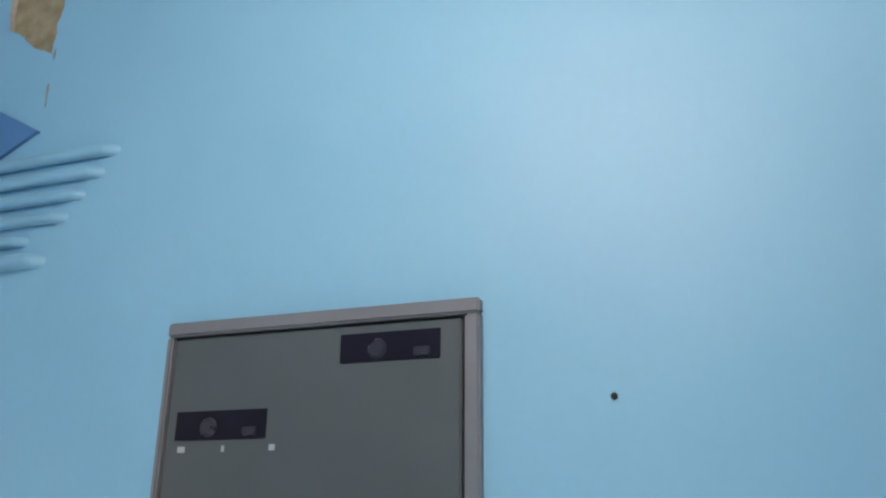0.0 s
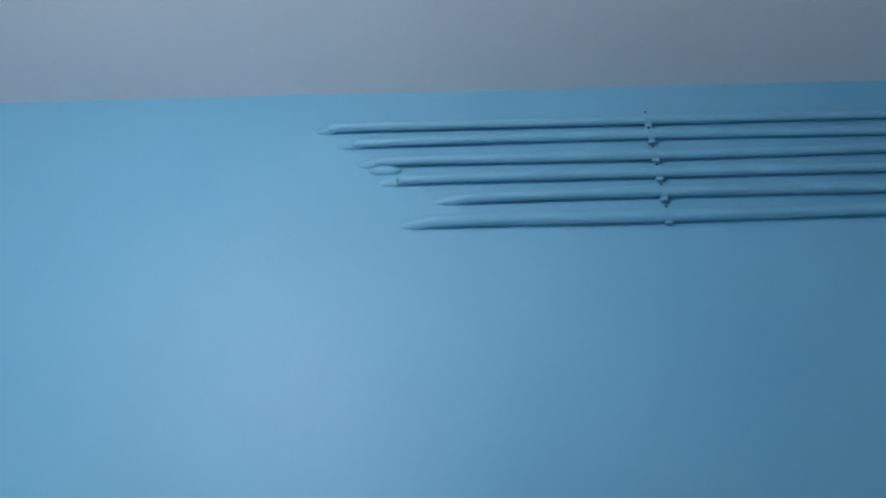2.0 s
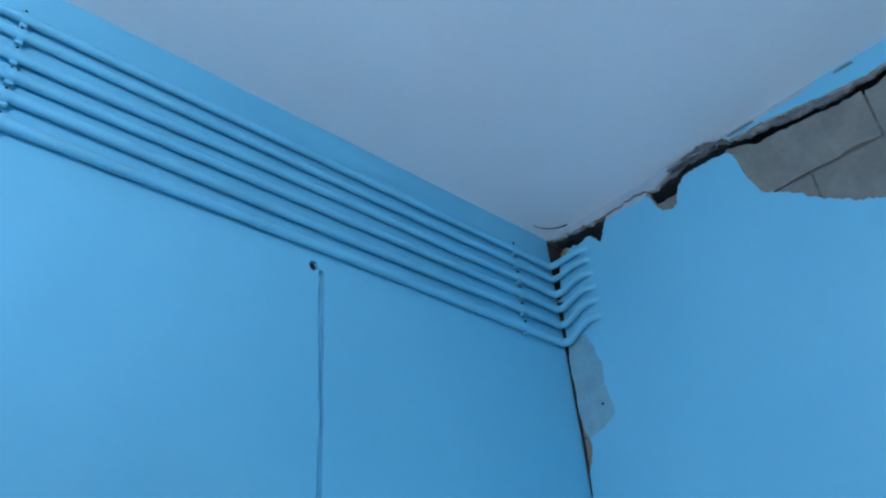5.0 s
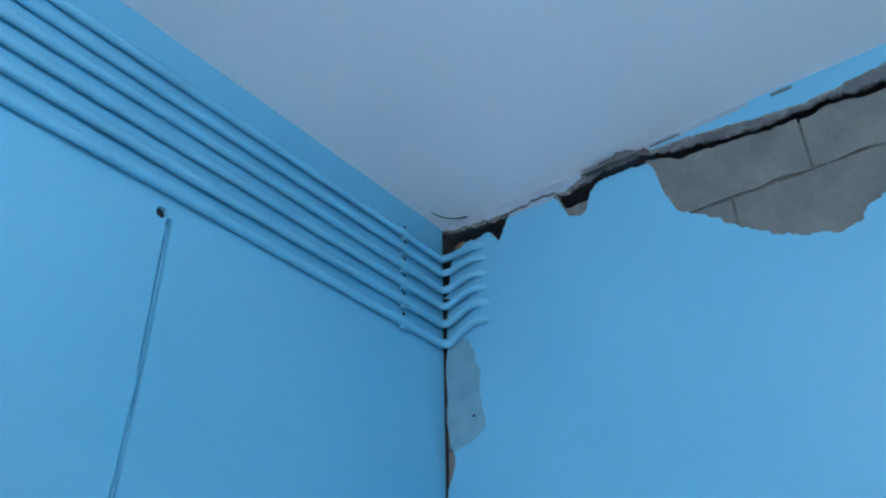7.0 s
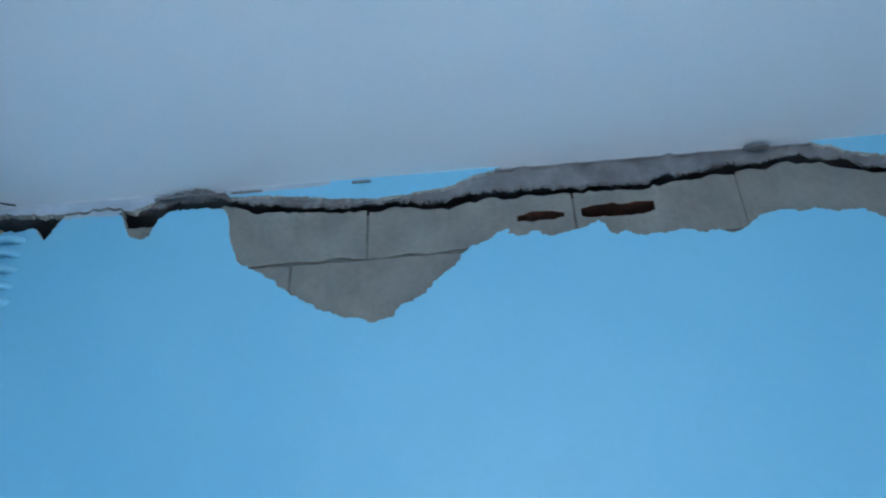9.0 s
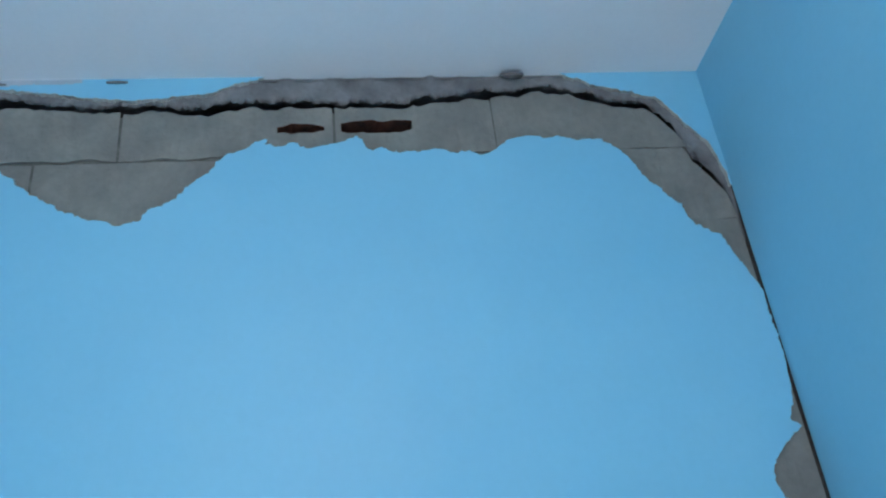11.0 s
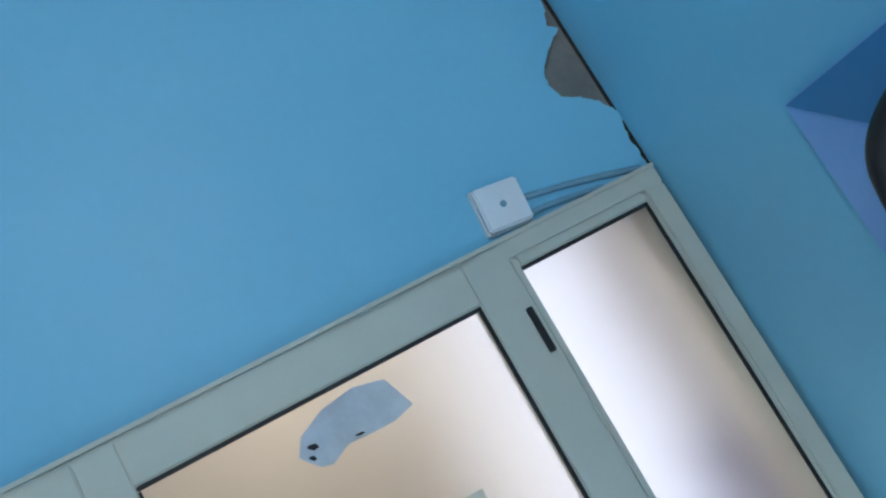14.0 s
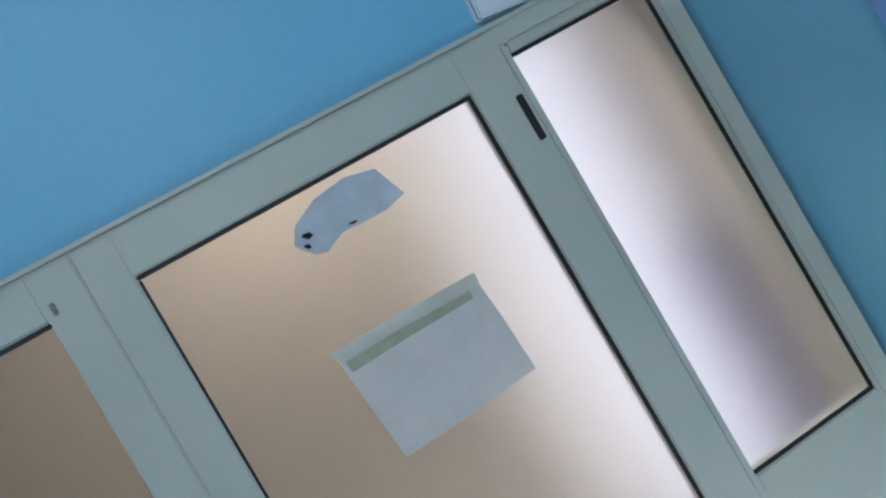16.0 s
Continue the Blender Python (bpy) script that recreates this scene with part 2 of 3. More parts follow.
def plaster_sheet(name, u0, u1, v0, v1, step, keep, put, mats, parent, depth=0.016, coat=None, relief=0.0012):
    """A coat of plaster over (u, v) with real holes where keep(u, v) < 0, and broken rims. put(u, v, d) gives the place d metres behind its face.
    coat(u, v) > 0 marks where the paint has come off the coat."""
    nu, nv = max(2, int((u1 - u0) / step) + 1), max(2, int((v1 - v0) / step) + 1)
    U, V = np.meshgrid(np.linspace(u0, u1, nu), np.linspace(v0, v1, nv), indexing="ij")
    K = keep(U, V)
    h = step * 0.5
    gu, gv = (keep(U + h, V) - keep(U - h, V)) / (2 * h), (keep(U, V + h) - keep(U, V - h)) / (2 * h)
    g2 = np.maximum(gu * gu + gv * gv, 0.05)
    near = np.abs(K) / np.sqrt(g2) < step * 0.6
    inside = (U > u0 + step * 0.5) & (U < u1 - step * 0.5)
    mu, mv = np.where(near & inside, -K * gu / g2, 0), np.where(near & inside, -K * gv / g2, 0)
    lim = step * 0.6
    PU, PV = U + np.clip(mu, -lim, lim), np.clip(V + np.clip(mv, -lim, lim), v0, v1)
    lift = -relief * (1 + waves(U, V, 0.5, 5, 3))
    P = np.stack(put(PU, PV, lift), -1).reshape(-1, 3)
    ids = np.arange(nu * nv).reshape(nu, nv)
    c = (K[:-1, :-1] + K[1:, :-1] + K[1:, 1:] + K[:-1, 1:]) / 4
    on = c > 0
    quads = np.stack([ids[:-1, :-1], ids[1:, :-1], ids[1:, 1:], ids[:-1, 1:]], -1)[on]
    mat = np.zeros(len(quads), int)
    if coat is not None:
        cu, cv = (U[:-1, :-1] + U[1:, 1:]) / 2, (V[:-1, :-1] + V[1:, 1:]) / 2
        off = coat(cu, cv)[on]
        mat[off > 0] = 2
        mat[off > 5] = len(mats) - 1
    # rims
    edges = []
    pad = np.pad(on, 1)
    core = pad[1:-1, 1:-1]
    for du, dv, a, b in ((-1, 0, (0, 0), (0, 1)), (1, 0, (1, 1), (1, 0)), (0, -1, (1, 0), (0, 0)), (0, 1, (0, 1), (1, 1))):
        other = pad[1 + du:pad.shape[0] - 1 + du, 1 + dv:pad.shape[1] - 1 + dv]
        i, j = np.nonzero(core & ~other)
        edges.append(np.stack([ids[i + a[0], j + a[1]], ids[i + b[0], j + b[1]]], -1))
    edges = np.concatenate(edges)
    used, inv = np.unique(edges.ravel(), return_inverse=True)
    inv = inv.reshape(edges.shape)
    fu, fv = PU.ravel()[used], PV.ravel()[used]
    front = P[used]
    back = np.stack(put(fu + 0.003 * waves(fu, fv, 0.03, 8), fv + 0.003 * waves(fu, fv, 0.03, 9), np.full(len(fu), depth)), -1)
    n0 = len(P)
    allv = np.concatenate([P, front, back])
    rim = np.stack([inv[:, 1] + n0, inv[:, 0] + n0, inv[:, 0] + n0 + len(used), inv[:, 1] + n0 + len(used)], -1)
    faces = np.concatenate([quads, rim])
    me = bpy.data.meshes.new(name)
    me.from_pydata(allv.tolist(), [], faces.tolist())
    for m in mats:
        me.materials.append(m)
    me.polygons.foreach_set("material_index", np.concatenate([mat, np.ones(len(rim), int)]))
    me.polygons.foreach_set("use_smooth", np.concatenate([np.ones(len(quads), bool), np.zeros(len(rim), bool)]))
    me.update()
    ob = new(name, me)
    ob.parent = parent
    return ob


# ---- shell ----
floor = tagged(link_mesh("floor", box(XD - 0.2, XB + 2.0, YC - 1.2, YA + 0.9, FL - 0.1, FL), floor_stuff), "pale grey tiled floor of the room", "floor", kind="structure")
ceiling = tagged(link_mesh("ceiling", box(XD - 0.2, XB + 0.26, YC - 0.2, YA + 0.2, ZC, ZC + 0.15), ceiling_paint), "flat white painted ceiling with a bluish cast", "ceiling", kind="structure")
# the west wall's opening is added, out of view, for the daylight fill
bm = bmesh.new()
for q in ((YC - 0.2, -0.35, FL, ZC), (0.95, YA + 0.2, FL, ZC), (-0.35, 0.95, FL, 1.0), (-0.35, 0.95, 2.4, ZC)):
    box(XD - 0.2, XD, *q, 0, bm)
wall_west = tagged(link_mesh("wall_west", bm, paint), "plain sky-blue painted wall", "wall", kind="structure")
wall_south = tagged(link_mesh("wall_south", box(XB, XB + 0.05, YC - 0.2, YC, FL, 1.925, 0, box(XD, XB, YC - 0.2, YC, FL, ZC)), paint), "sky-blue painted wall with a crack along its corner", "wall", kind="structure")

# core darkened so that the gap in the south corner reads as void
part("wall_core", box(XB, XB + 0.26, YC - 0.2, YC, 1.926, ZC), shaded_core, wall_south)

# north wall: core and its coat of painted plaster, bare at one upper patch
wall_north = tagged(link_mesh("wall_north", box(XD, XB, YA + 0.016, YA + 0.2, FL, ZC), tan_plaster), "sky-blue painted plaster wall carrying surface conduits", "wall", kind="structure")
# same darkened core behind the north corner's gap
part("wall_core", box(XB, XB + 0.26, YA, YA + 0.2, FL, ZC), shaded_core, wall_north)
patch_side = curve_of([(2.92, -2.0), (2.935, -2.03), (2.98, -2.10), (3.03, -2.165), (3.1, -2.178), (3.22, -2.19)])


def keep_north(x, z):
    w = 0.007 * waves(x, z, 0.09, 31)
    bare = np.minimum(np.minimum(patch_side(z) * -1 + x + w, -2.0 - x + 0.012 * (z - 3.0) * 3 + w), z - 2.915 + w)
    seam = 0.0022 + 0.002 * waves(x * 0, z, 0.08, 32) - np.abs(x + 2.0 + 0.004 * waves(x * 0, z, 0.2, 33))
    seam = np.where((z > 2.76) & (z < 2.95), seam, -1)
    return -np.maximum(bare, seam)


put_north = lambda u, v, d: (u, YA + d, v)
plaster_sheet("plaster_coat", XD, -1.7, 2.55, ZC, 0.005, keep_north, put_north, [paint, plaster], wall_north)
flat = lambda u, v: np.ones(np.broadcast(u, v).shape)
plaster_sheet("plaster_coat", XD, -1.7, FL, 2.55, 0.05, flat, put_north, [paint, plaster], wall_north)
plaster_sheet("plaster_coat", -1.7, 0.82, FL, ZC, 0.03, flat, put_north, [paint, plaster], wall_north)
plaster_sheet("plaster_coat", 0.98, XB, FL, ZC, 0.03, flat, put_north, [paint, plaster], wall_north)


def chase_line(z):
    return 0.909 - 0.010 * np.clip((2.8 - z) / 0.6, 0, 2) + 0.0025 * waves(z, z * 0, 0.35, 61)


def keep_chase(x, z):
    """The groove that was cut for the cable and painted over, ending at its drill hole."""
    groove = 0.0065 + 0.0015 * waves(x * 0, z, 0.12, 62) - np.abs(x - chase_line(z))
    hole = 0.0115 - np.hypot(x - 0.887, (z - 2.802) * 0.9)
    return -np.maximum(np.where(z < 2.80, groove, -1), hole)


plaster_sheet("plaster_coat", 0.82, 0.98, 1.0, ZC, 0.004, keep_chase, put_north, [paint, paint], wall_north, 0.014)
plaster_sheet("plaster_coat", 0.82, 0.98, FL, 1.0, 0.03, flat, put_north, [paint, plaster], wall_north)
part("chase_back", box(0.86, 0.94, YA + 0.010, YA + 0.0155, 1.0, 2.79), paint, wall_north)

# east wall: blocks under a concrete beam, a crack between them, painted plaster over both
wall_east = tagged(link_mesh("wall_east", box(XB + 0.16, XB + 0.26, YC, YA, 1.93, ZC), shaded_core), "sky-blue plastered wall, broken open along the ceiling by an earthquake crack", "wall", kind="structure")
# lining added under the slab, hiding its lit underside to keep the hollow dark
part("wall_core", box(XB + 0.006, XB + 0.159, YC + 0.001, YA - 0.001, ZC - 0.007, ZC - 0.002), concrete, wall_east)
part("wall_core", box(XB + 0.02, XB + 0.26, 0.97, YA, FL, 1.93), shaded_core, wall_east)

crack_west = curve_of([(1.384, 3.205), (1.30, 3.186), (1.23, 3.183), (1.167, 3.178), (1.095, 3.182), (1.046, 3.189), (0.975, 3.165), (0.892, 3.18), (0.811, 3.2), (0.752, 3.177), (0.638, 3.15),
                       (0.472, 3.13), (0.363, 3.132), (0.218, 3.12), (0.094, 3.14), (-0.05, 3.133), (-0.222, 3.13), (-0.40, 3.15), (-0.586, 3.172), (-0.67, 3.16), (-0.723, 3.134),
                       (-0.848, 3.105), (-0.894, 3.051), (-0.915, 2.957), (-0.957, 2.898), (-0.985, 2.848), (-0.995, 2.60)])
edge_a = [(1.384, 2.99), (1.362, 3.0), (1.352, 3.09), (1.338, 3.122), (1.30, 3.140), (1.25, 3.142), (1.215, 3.130), (1.195, 3.112), (1.178, 3.130), (1.166, 3.164), (1.135, 3.180), (1.08, 3.192), (1.043, 3.188), (1.01, 3.157), (0.977, 3.095), (0.953, 3.078), (0.935, 3.092),
          (0.915, 3.14), (0.89, 3.162), (0.833, 3.166), (0.752, 3.156), (0.740, 3.121), (0.730, 3.06), (0.705, 2.997), (0.635, 2.95), (0.553, 2.886), (0.49, 2.847), (0.44, 2.829), (0.39, 2.817), (0.345, 2.817)]
edge_b = [(0.328, 2.843), (0.269, 2.883), (0.205, 2.943), (0.167, 2.987), (0.10, 3.023), (0.04, 3.011), (-0.03, 3.003), (-0.08, 3.015), (-0.13, 3.033), (-0.16, 2.996), (-0.236, 2.985), (-0.30, 2.988),
          (-0.42, 2.974), (-0.461, 2.992), (-0.50, 3.02), (-0.60, 3.018), (-0.71, 3.007), (-0.765, 2.963), (-0.79, 2.90), (-0.866, 2.815), (-0.876, 2.769), (-0.94, 2.732), (-0.966, 2.66), (-0.995, 2.60)]
lower_edge = curve_of(edge_a + edge_b)
upper_edge = curve_of([(1.384, 3.212), (1.365, 3.205), (1.30, 3.186), (1.23, 3.183), (1.165, 3.174), (1.14, 3.165), (1.05, 3.168), (1.0, 3.172), (0.96, 3.18), (0.93, 3.195), (0.905, 3.25), (0.80, 3.25), (0.745, 3.192), (0.64, 3.184), (0.528, 3.167), (0.473, 3.157), (0.343, 3.15), (0.219, 3.166), (0.118, 3.20), (0.05, 3.23), (-0.62, 3.23),
                       (-0.66, 3.205), (-0.73, 3.172), (-0.868, 3.131), (-0.923, 3.05), (-0.966, 2.989), (-0.99, 2.89), (-0.995, 2.60)])
corner_patch = curve_of([(2.60, -0.989), (2.45, -0.9915), (2.37, -0.987), (2.35, -0.985), (2.323, -0.976), (2.293, -0.966), (2.279, -0.983), (2.252, -0.952), (2.215, -0.912), (2.176, -0.898), (2.141, -0.909),
                         (2.126, -0.945), (2.106, -0.970), (2.079, -0.986), (2.062, -0.9945), (2.045, -0.993), (2.025, -0.986), (2.0, -0.984), (1.975, -0.988), (1.955, -0.985), (1.93, -0.988)])
bare_corner = curve_of([(2.875, 1.40), (2.86, 1.345), (2.848, 1.302), (2.80, 1.283), (2.76, 1.272), (2.69, 1.274), (2.64, 1.262), (2.60, 1.260), (2.575, 1.30), (2.562, 1.348), (2.52, 1.356), (2.495, 1.40)])
chip_corner = curve_of([(3.0, 1.358), (2.95, 1.364), (2.9, 1.370), (2.84, 1.368), (2.80, 1.376), (2.72, 1.372), (2.64, 1.375), (2.58, 1.366), (2.545, 1.35), (2.51, 1.356), (2.47, 1.374), (2.40, 1.378), (2.30, 1.376), (2.24, 1.380), (1.93, 1.381)])


def swung(y):
    """Carries the broken edges a little further into the south corner."""
    return y + 0.012 * np.clip((-0.75 - y) / 0.15, 0, 1)


def crack_line(y):
    return crack_west(swung(y)) + 0.005 * waves(y, y * 0, 0.11, 12) + 0.0035 * waves(y, y * 0, 0.03, 13, 2)


def keep_east(y, z):
    w = 0.0075 * waves(y, z, 0.075, 21, 5) + 0.003 * waves(y, z, 0.022, 23, 2)
    west_of = np.maximum(lower_edge(y) - z + w, z - upper_edge(swung(y)) + 0.7 * w)
    slope = np.where((y < -0.74) | ((y < 0.77) & (y > 0.72)), 2.2, 1.0)
    k = west_of / slope
    k = np.minimum(k, np.abs(z - crack_line(y)) / slope - 0.004)
    patch = corner_patch(z)
    patch = patch - 0.008 * np.clip((-0.95 - patch) / 0.03, 0, 1)
    corner = y - patch + 0.5 * w + 0.0015 * waves(y * 0, z, 0.05, 22)
    k = np.where(z < 2.60, np.minimum(k, corner), k)
    return np.minimum(k, np.where(z < 2.99, chip_corner(z) + 0.3 * w - y, 1))


# 9 marks the top band in the darkened ceiling white
def bared(y, z):
    low = np.where((z < 2.9) & (z > 2.5), y - bare_corner(z) + 0.006 * waves(y, z, 0.06, 25), -1)
    return np.maximum(low, np.where((y > 0.5) & (z > np.where(y > 0.92, 3.166, 3.186 + 0.045 * (0.92 - y)) + 0.004 * waves(y, z, 0.06, 26)), 9, -1))


put_east = lambda u, v, d: (XB + d, u, v)
plaster_sheet("plaster_coat", YC, YA, 1.924, ZC, 0.0036, keep_east, put_east, [paint, plaster, undercoat, shaded_white], wall_east, 0.018, bared)
plaster_sheet("plaster_coat", 0.97, YA, FL, 1.924, 0.05, flat, put_east, [paint, plaster], wall_east, 0.018)


def beam():
    """The concrete beam and column edge above the crack, broken along its underside."""
    bm = bmesh.new()
    ys = np.linspace(YA, YC, 520)
    gap = 0.003 + 0.012 * np.abs(waves(ys, ys * 0, 0.16, 41)) + 0.007 * np.abs(waves(ys, ys * 0, 0.035, 43, 3)) + 0.030 * np.clip((ys - 1.10) / 0.08, 0, 1)
    low = np.minimum(crack_line(ys) + gap, ZC - 0.004)
    rows = []
    for y, z in zip(ys, low):
        col = []
        for f in (0.0, 0.25, 0.6, 1.0):
            zz = z + (ZC - z) * f
            d = 0.009 + 0.006 * float(waves(np.array(y), np.array(zz), 0.07, 42)) + (0.004 if f == 0 else 0)
            col.append(bm.verts.new((XB + d, y, zz)))
        col.insert(0, bm.verts.new((XB + 0.032, y, min(z + 0.07, ZC + 0.05))))
        rows.append(col)
    for a, b in zip(rows, rows[1:]):
        for k in range(4):
            bm.faces.new((a[k], b[k], b[k + 1], a[k + 1]))
    return bm


# no groove is cut: a near-black tube paints the crack's inner shade
part("ceiling_crack", tube(smooth_line([(1.678, 1.352, ZC), (1.705, 1.347, ZC), (1.73, 1.333, ZC), (1.748, 1.312, ZC), (1.758, 1.285, ZC)], 5), [0.0012] * 6 + [0.0022] * 10 + [0.003] * 5, 8), dark, ceiling)
part("concrete_beam", beam(), concrete, wall_east, "rough grey concrete beam edge bared above the crack", True)


# ---- conduits on the north wall ----
def saddle(at, across):
    """A small clip over a conduit: a half ring with two feet. across: 'x' for a conduit along x, 'y' along y."""
    bm = bmesh.new()
    n, r0, r1, w = 10, 0.0105, 0.0135, 0.007
    rows = []
    for k in range(n + 1):
        a = math.pi * k / n
        rows.append([(r * math.cos(a), r * math.sin(a), s) for s in (-w, w) for r in (r0, r1)])
    def place(p):
        c, s, l = p
        return (at[0] + l, at[1] - s, at[2] + c) if across == "x" else (at[0] - s, at[1] + l, at[2] + c)
    vs = [[bm.verts.new(place(p)) for p in row] for row in rows]
    for a, b in zip(vs, vs[1:]):
        for i, j in ((0, 1), (1, 3), (3, 2), (2, 0)):
            bm.faces.new((a[i], b[i], b[j], a[j]))
    for row in (vs[0], vs[-1]):
        bm.faces.new((row[0], row[1], row[3], row[2]))
    for s in (-1, 1):
        if across == "x":
            box(at[0] - w, at[0] + w, at[1] - 0.002, at[1] + 0.008, at[2] + s * 0.0165 - 0.005, at[2] + s * 0.0165 + 0.005, 0.001, bm)
        else:
            box(at[0] - 0.002, at[0] + 0.008, at[1] - w, at[1] + w, at[2] + s * 0.0165 - 0.005, at[2] + s * 0.0165 + 0.005, 0.001, bm)
    return bm


ends = [-0.500, -0.450, -0.402, -0.356, -0.241, -0.308]
heights = [3.104, 3.059, 3.007, 2.957, 2.905, 2.848]
for i, (x0, z) in enumerate(zip(ends, heights)):
    c = thing("conduit", "blue-painted round surface conduit bent round the wall corner", "conduit", "conduits along the upper wall")
    off = 0.0135
    sag = 0.003 * math.sin(i * 2.1)
    rise = 0.006 + 0.0065 * i
    pts = smooth_line([(x0 - 0.03, YA + 0.012, z), (x0 + 0.015, YA - 0.003, z), (x0 + 0.09, YA - off, z), (0.2, YA - off, z + sag), (0.9, YA - off, z - sag), (1.55, YA - off, z),
                       (XB - 0.055, YA - off, z - 0.002), (XB - 0.026, YA - 0.016, z - 0.003), (XB - 0.014, YA - 0.034, z), (XB - off, YA - 0.062, z + 0.45 * rise), (XB - off, 1.288, z + 0.9 * rise), (XB - 0.009, 1.266, z + rise), (XB + 0.008, 1.242, z + rise)], 8)
    part("pipe", tube(pts, (0.0105, 0.0098, 0.0105, 0.0105, 0.0112, 0.0122)[i]), pipe_paint, c, smooth=True)
    for x in (0.205, 1.588):
        clip = part("clip", saddle((x, YA - off, z), "x"), pipe_paint, c)
        part("screw", tube([(x - 0.001, YA - off - 0.0035, z + 0.0185), (x - 0.001, YA - off + 0.004, z + 0.0185)], 0.0048 if x > 1 else 0.0028, 10), dark, clip, "dark screw head")

west_ends = [-1.768, -1.803, -1.848, -1.889, -1.992, -1.940]
for i, x1 in enumerate(west_ends):
    z = 2.621 - 0.050 * i
    c = thing("conduit", "blue-painted conduit ending in the plaster beside the switchboard", "conduit", "conduits by the switchboard")
    part("pipe", tube(smooth_line([(XD + 0.002, YA - 0.011, z), (x1 - 0.5, YA - 0.011, z), (x1 - 0.07, YA - 0.011, z), (x1 - 0.01, YA - 0.006, z), (x1 + 0.015, YA + 0.012, z)], 8), (0.0145, 0.0145, 0.014, 0.014, 0.0125, 0.0185)[i]), pipe_paint, c, smooth=True)
lump = thing("paint_lump", "lump of blue filler under a conduit end", "filler")
bm = bmesh.new()
bmesh.ops.create_icosphere(bm, subdivisions=3, radius=1)
for v in bm.verts:
    v.co = Vector((-0.365 + 0.035 * v.co.x, YA - 0.002 + 0.012 * v.co.y, 2.988 + 0.011 * v.co.z)) + 0.003 * noise.noise_vector(v.co * 2)
part("filler", bm, pipe_paint, lump, smooth=True)

# cable chased into the wall, with its open hole at the top
chase = thing("buried_cable", "thin blue-painted cable running down the wall from a hole", "cable")
part("cable", tube(smooth_line([(0.886, YA + 0.014, 2.802), (0.893, YA + 0.006, 2.785)] + [(float(chase_line(np.array(z))) + 0.002, YA + 0.0075, z) for z in (2.75, 2.6, 2.4, 2.2, 1.6, 1.002)], 6), 0.0032, 10), pipe_paint, chase, smooth=True)
# near-black cap in the shallow recess, giving the hole its shade by colour
part("hole", tube([(0.887, YA + 0.008, 2.802), (0.887, YA + 0.0155, 2.802)], [0.0125, 0.0125], 14), dark, chase, "dark open drill hole")

for name, at in (("wall_plug", (-0.653, YA, 2.008)), ("wall_plug", (XB, 1.292, 2.638))):
    p = thing(name, "small dark plug hole in the blue plaster", "hole")
    x, y, z = at
    a, b = ((x, y - 0.004, z), (x, y + 0.004, z)) if y == YA else ((x - 0.004, y, z), (x + 0.004, y, z))
    part("plug", tube([a, b], 0.006 if y == YA else 0.0035, 10), dark, p)

# ---- switchboard in the north wall ----
board = thing("switchboard", "grey steel switchboard with smoked windows set in the blue wall", "switchboard")
X0, X1, ZT, ZB = -1.537, -0.877, 2.191, 1.30
fw, fd = 0.028, 0.022
bm = bmesh.new()
for a in ((X0, X1, ZT - fw, ZT), (X0, X1, ZB, ZB + fw)):
    box(a[0], a[1], YA - fd, YA + 0.01, a[2], a[3], 0.004, bm)
for a in ((X0, X0 + fw * 0.5), (X1 - fw, X1)):
    box(a[0], a[1], YA - fd + 0.001, YA + 0.01, ZB + fw, ZT - fw, 0.004, bm)
part("frame", bm, frame_grey, board)
door = part("door", box(X0 + 0.02, X1 - fw - 0.007, YA - fd + 0.006, YA - 0.002, ZB + fw + 0.006, ZT - fw - 0.007, 0.003), panel_grey, board)
part("backing", box(X0 + 0.01, X1 - 0.01, YA - 0.006, YA + 0.008, ZB + 0.01, ZT - 0.01), rubber, board)
yf = YA - fd + 0.006
for wx0, wx1, wz0, wz1 in ((-1.148, -0.951, 2.087, 2.141), (-1.495, -1.294, 1.957, 2.012)):
    win = part("window", box(wx0, wx1, yf - 0.0025, yf + 0.004, wz0, wz1, 0.001), smoked, door, "smoked inspection window")
    cx = wx0 + 0.075
    knob = part("dial", tube([(cx, yf - 0.0025, wz0 + 0.024), (cx, yf - 0.008, wz0 + 0.024)], [0.019, 0.015], 20), lens_grey, door)
    part("switch", box(wx1 - 0.05, wx1 - 0.018, yf - 0.007, yf, wz0 + 0.006, wz0 + 0.022, 0.002), lens_grey, door)
for lx, lw in ((-1.478, 0.016), (-1.385, 0.006), (-1.279, 0.012)):
    part("sticker", box(lx - lw / 2, lx + lw / 2, yf - 0.0015, yf + 0.001, 1.935, 1.946), label_white, door, "small white sticker")

# ---- tall steel cabinet against the north wall ----
cab = thing("steel_cabinet", "tall dark green-grey steel cabinet with pale blue side", "cabinet")
cx0, cx1, cy0, cy1, ct = -0.216, 0.68, 1.03, YA - 0.006, 2.062
part("body", box(cx0 + 0.003, cx1, cy0 + 0.02, cy1, FL, ct - 0.004, 0.003), cabinet_grey, cab)
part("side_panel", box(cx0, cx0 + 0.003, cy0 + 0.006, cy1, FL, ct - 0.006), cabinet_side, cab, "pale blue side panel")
part("top_rim", box(cx0 - 0.001, cx1 + 0.002, cy0, cy1, ct - 0.012, ct, 0.003), cabinet_grey, cab)
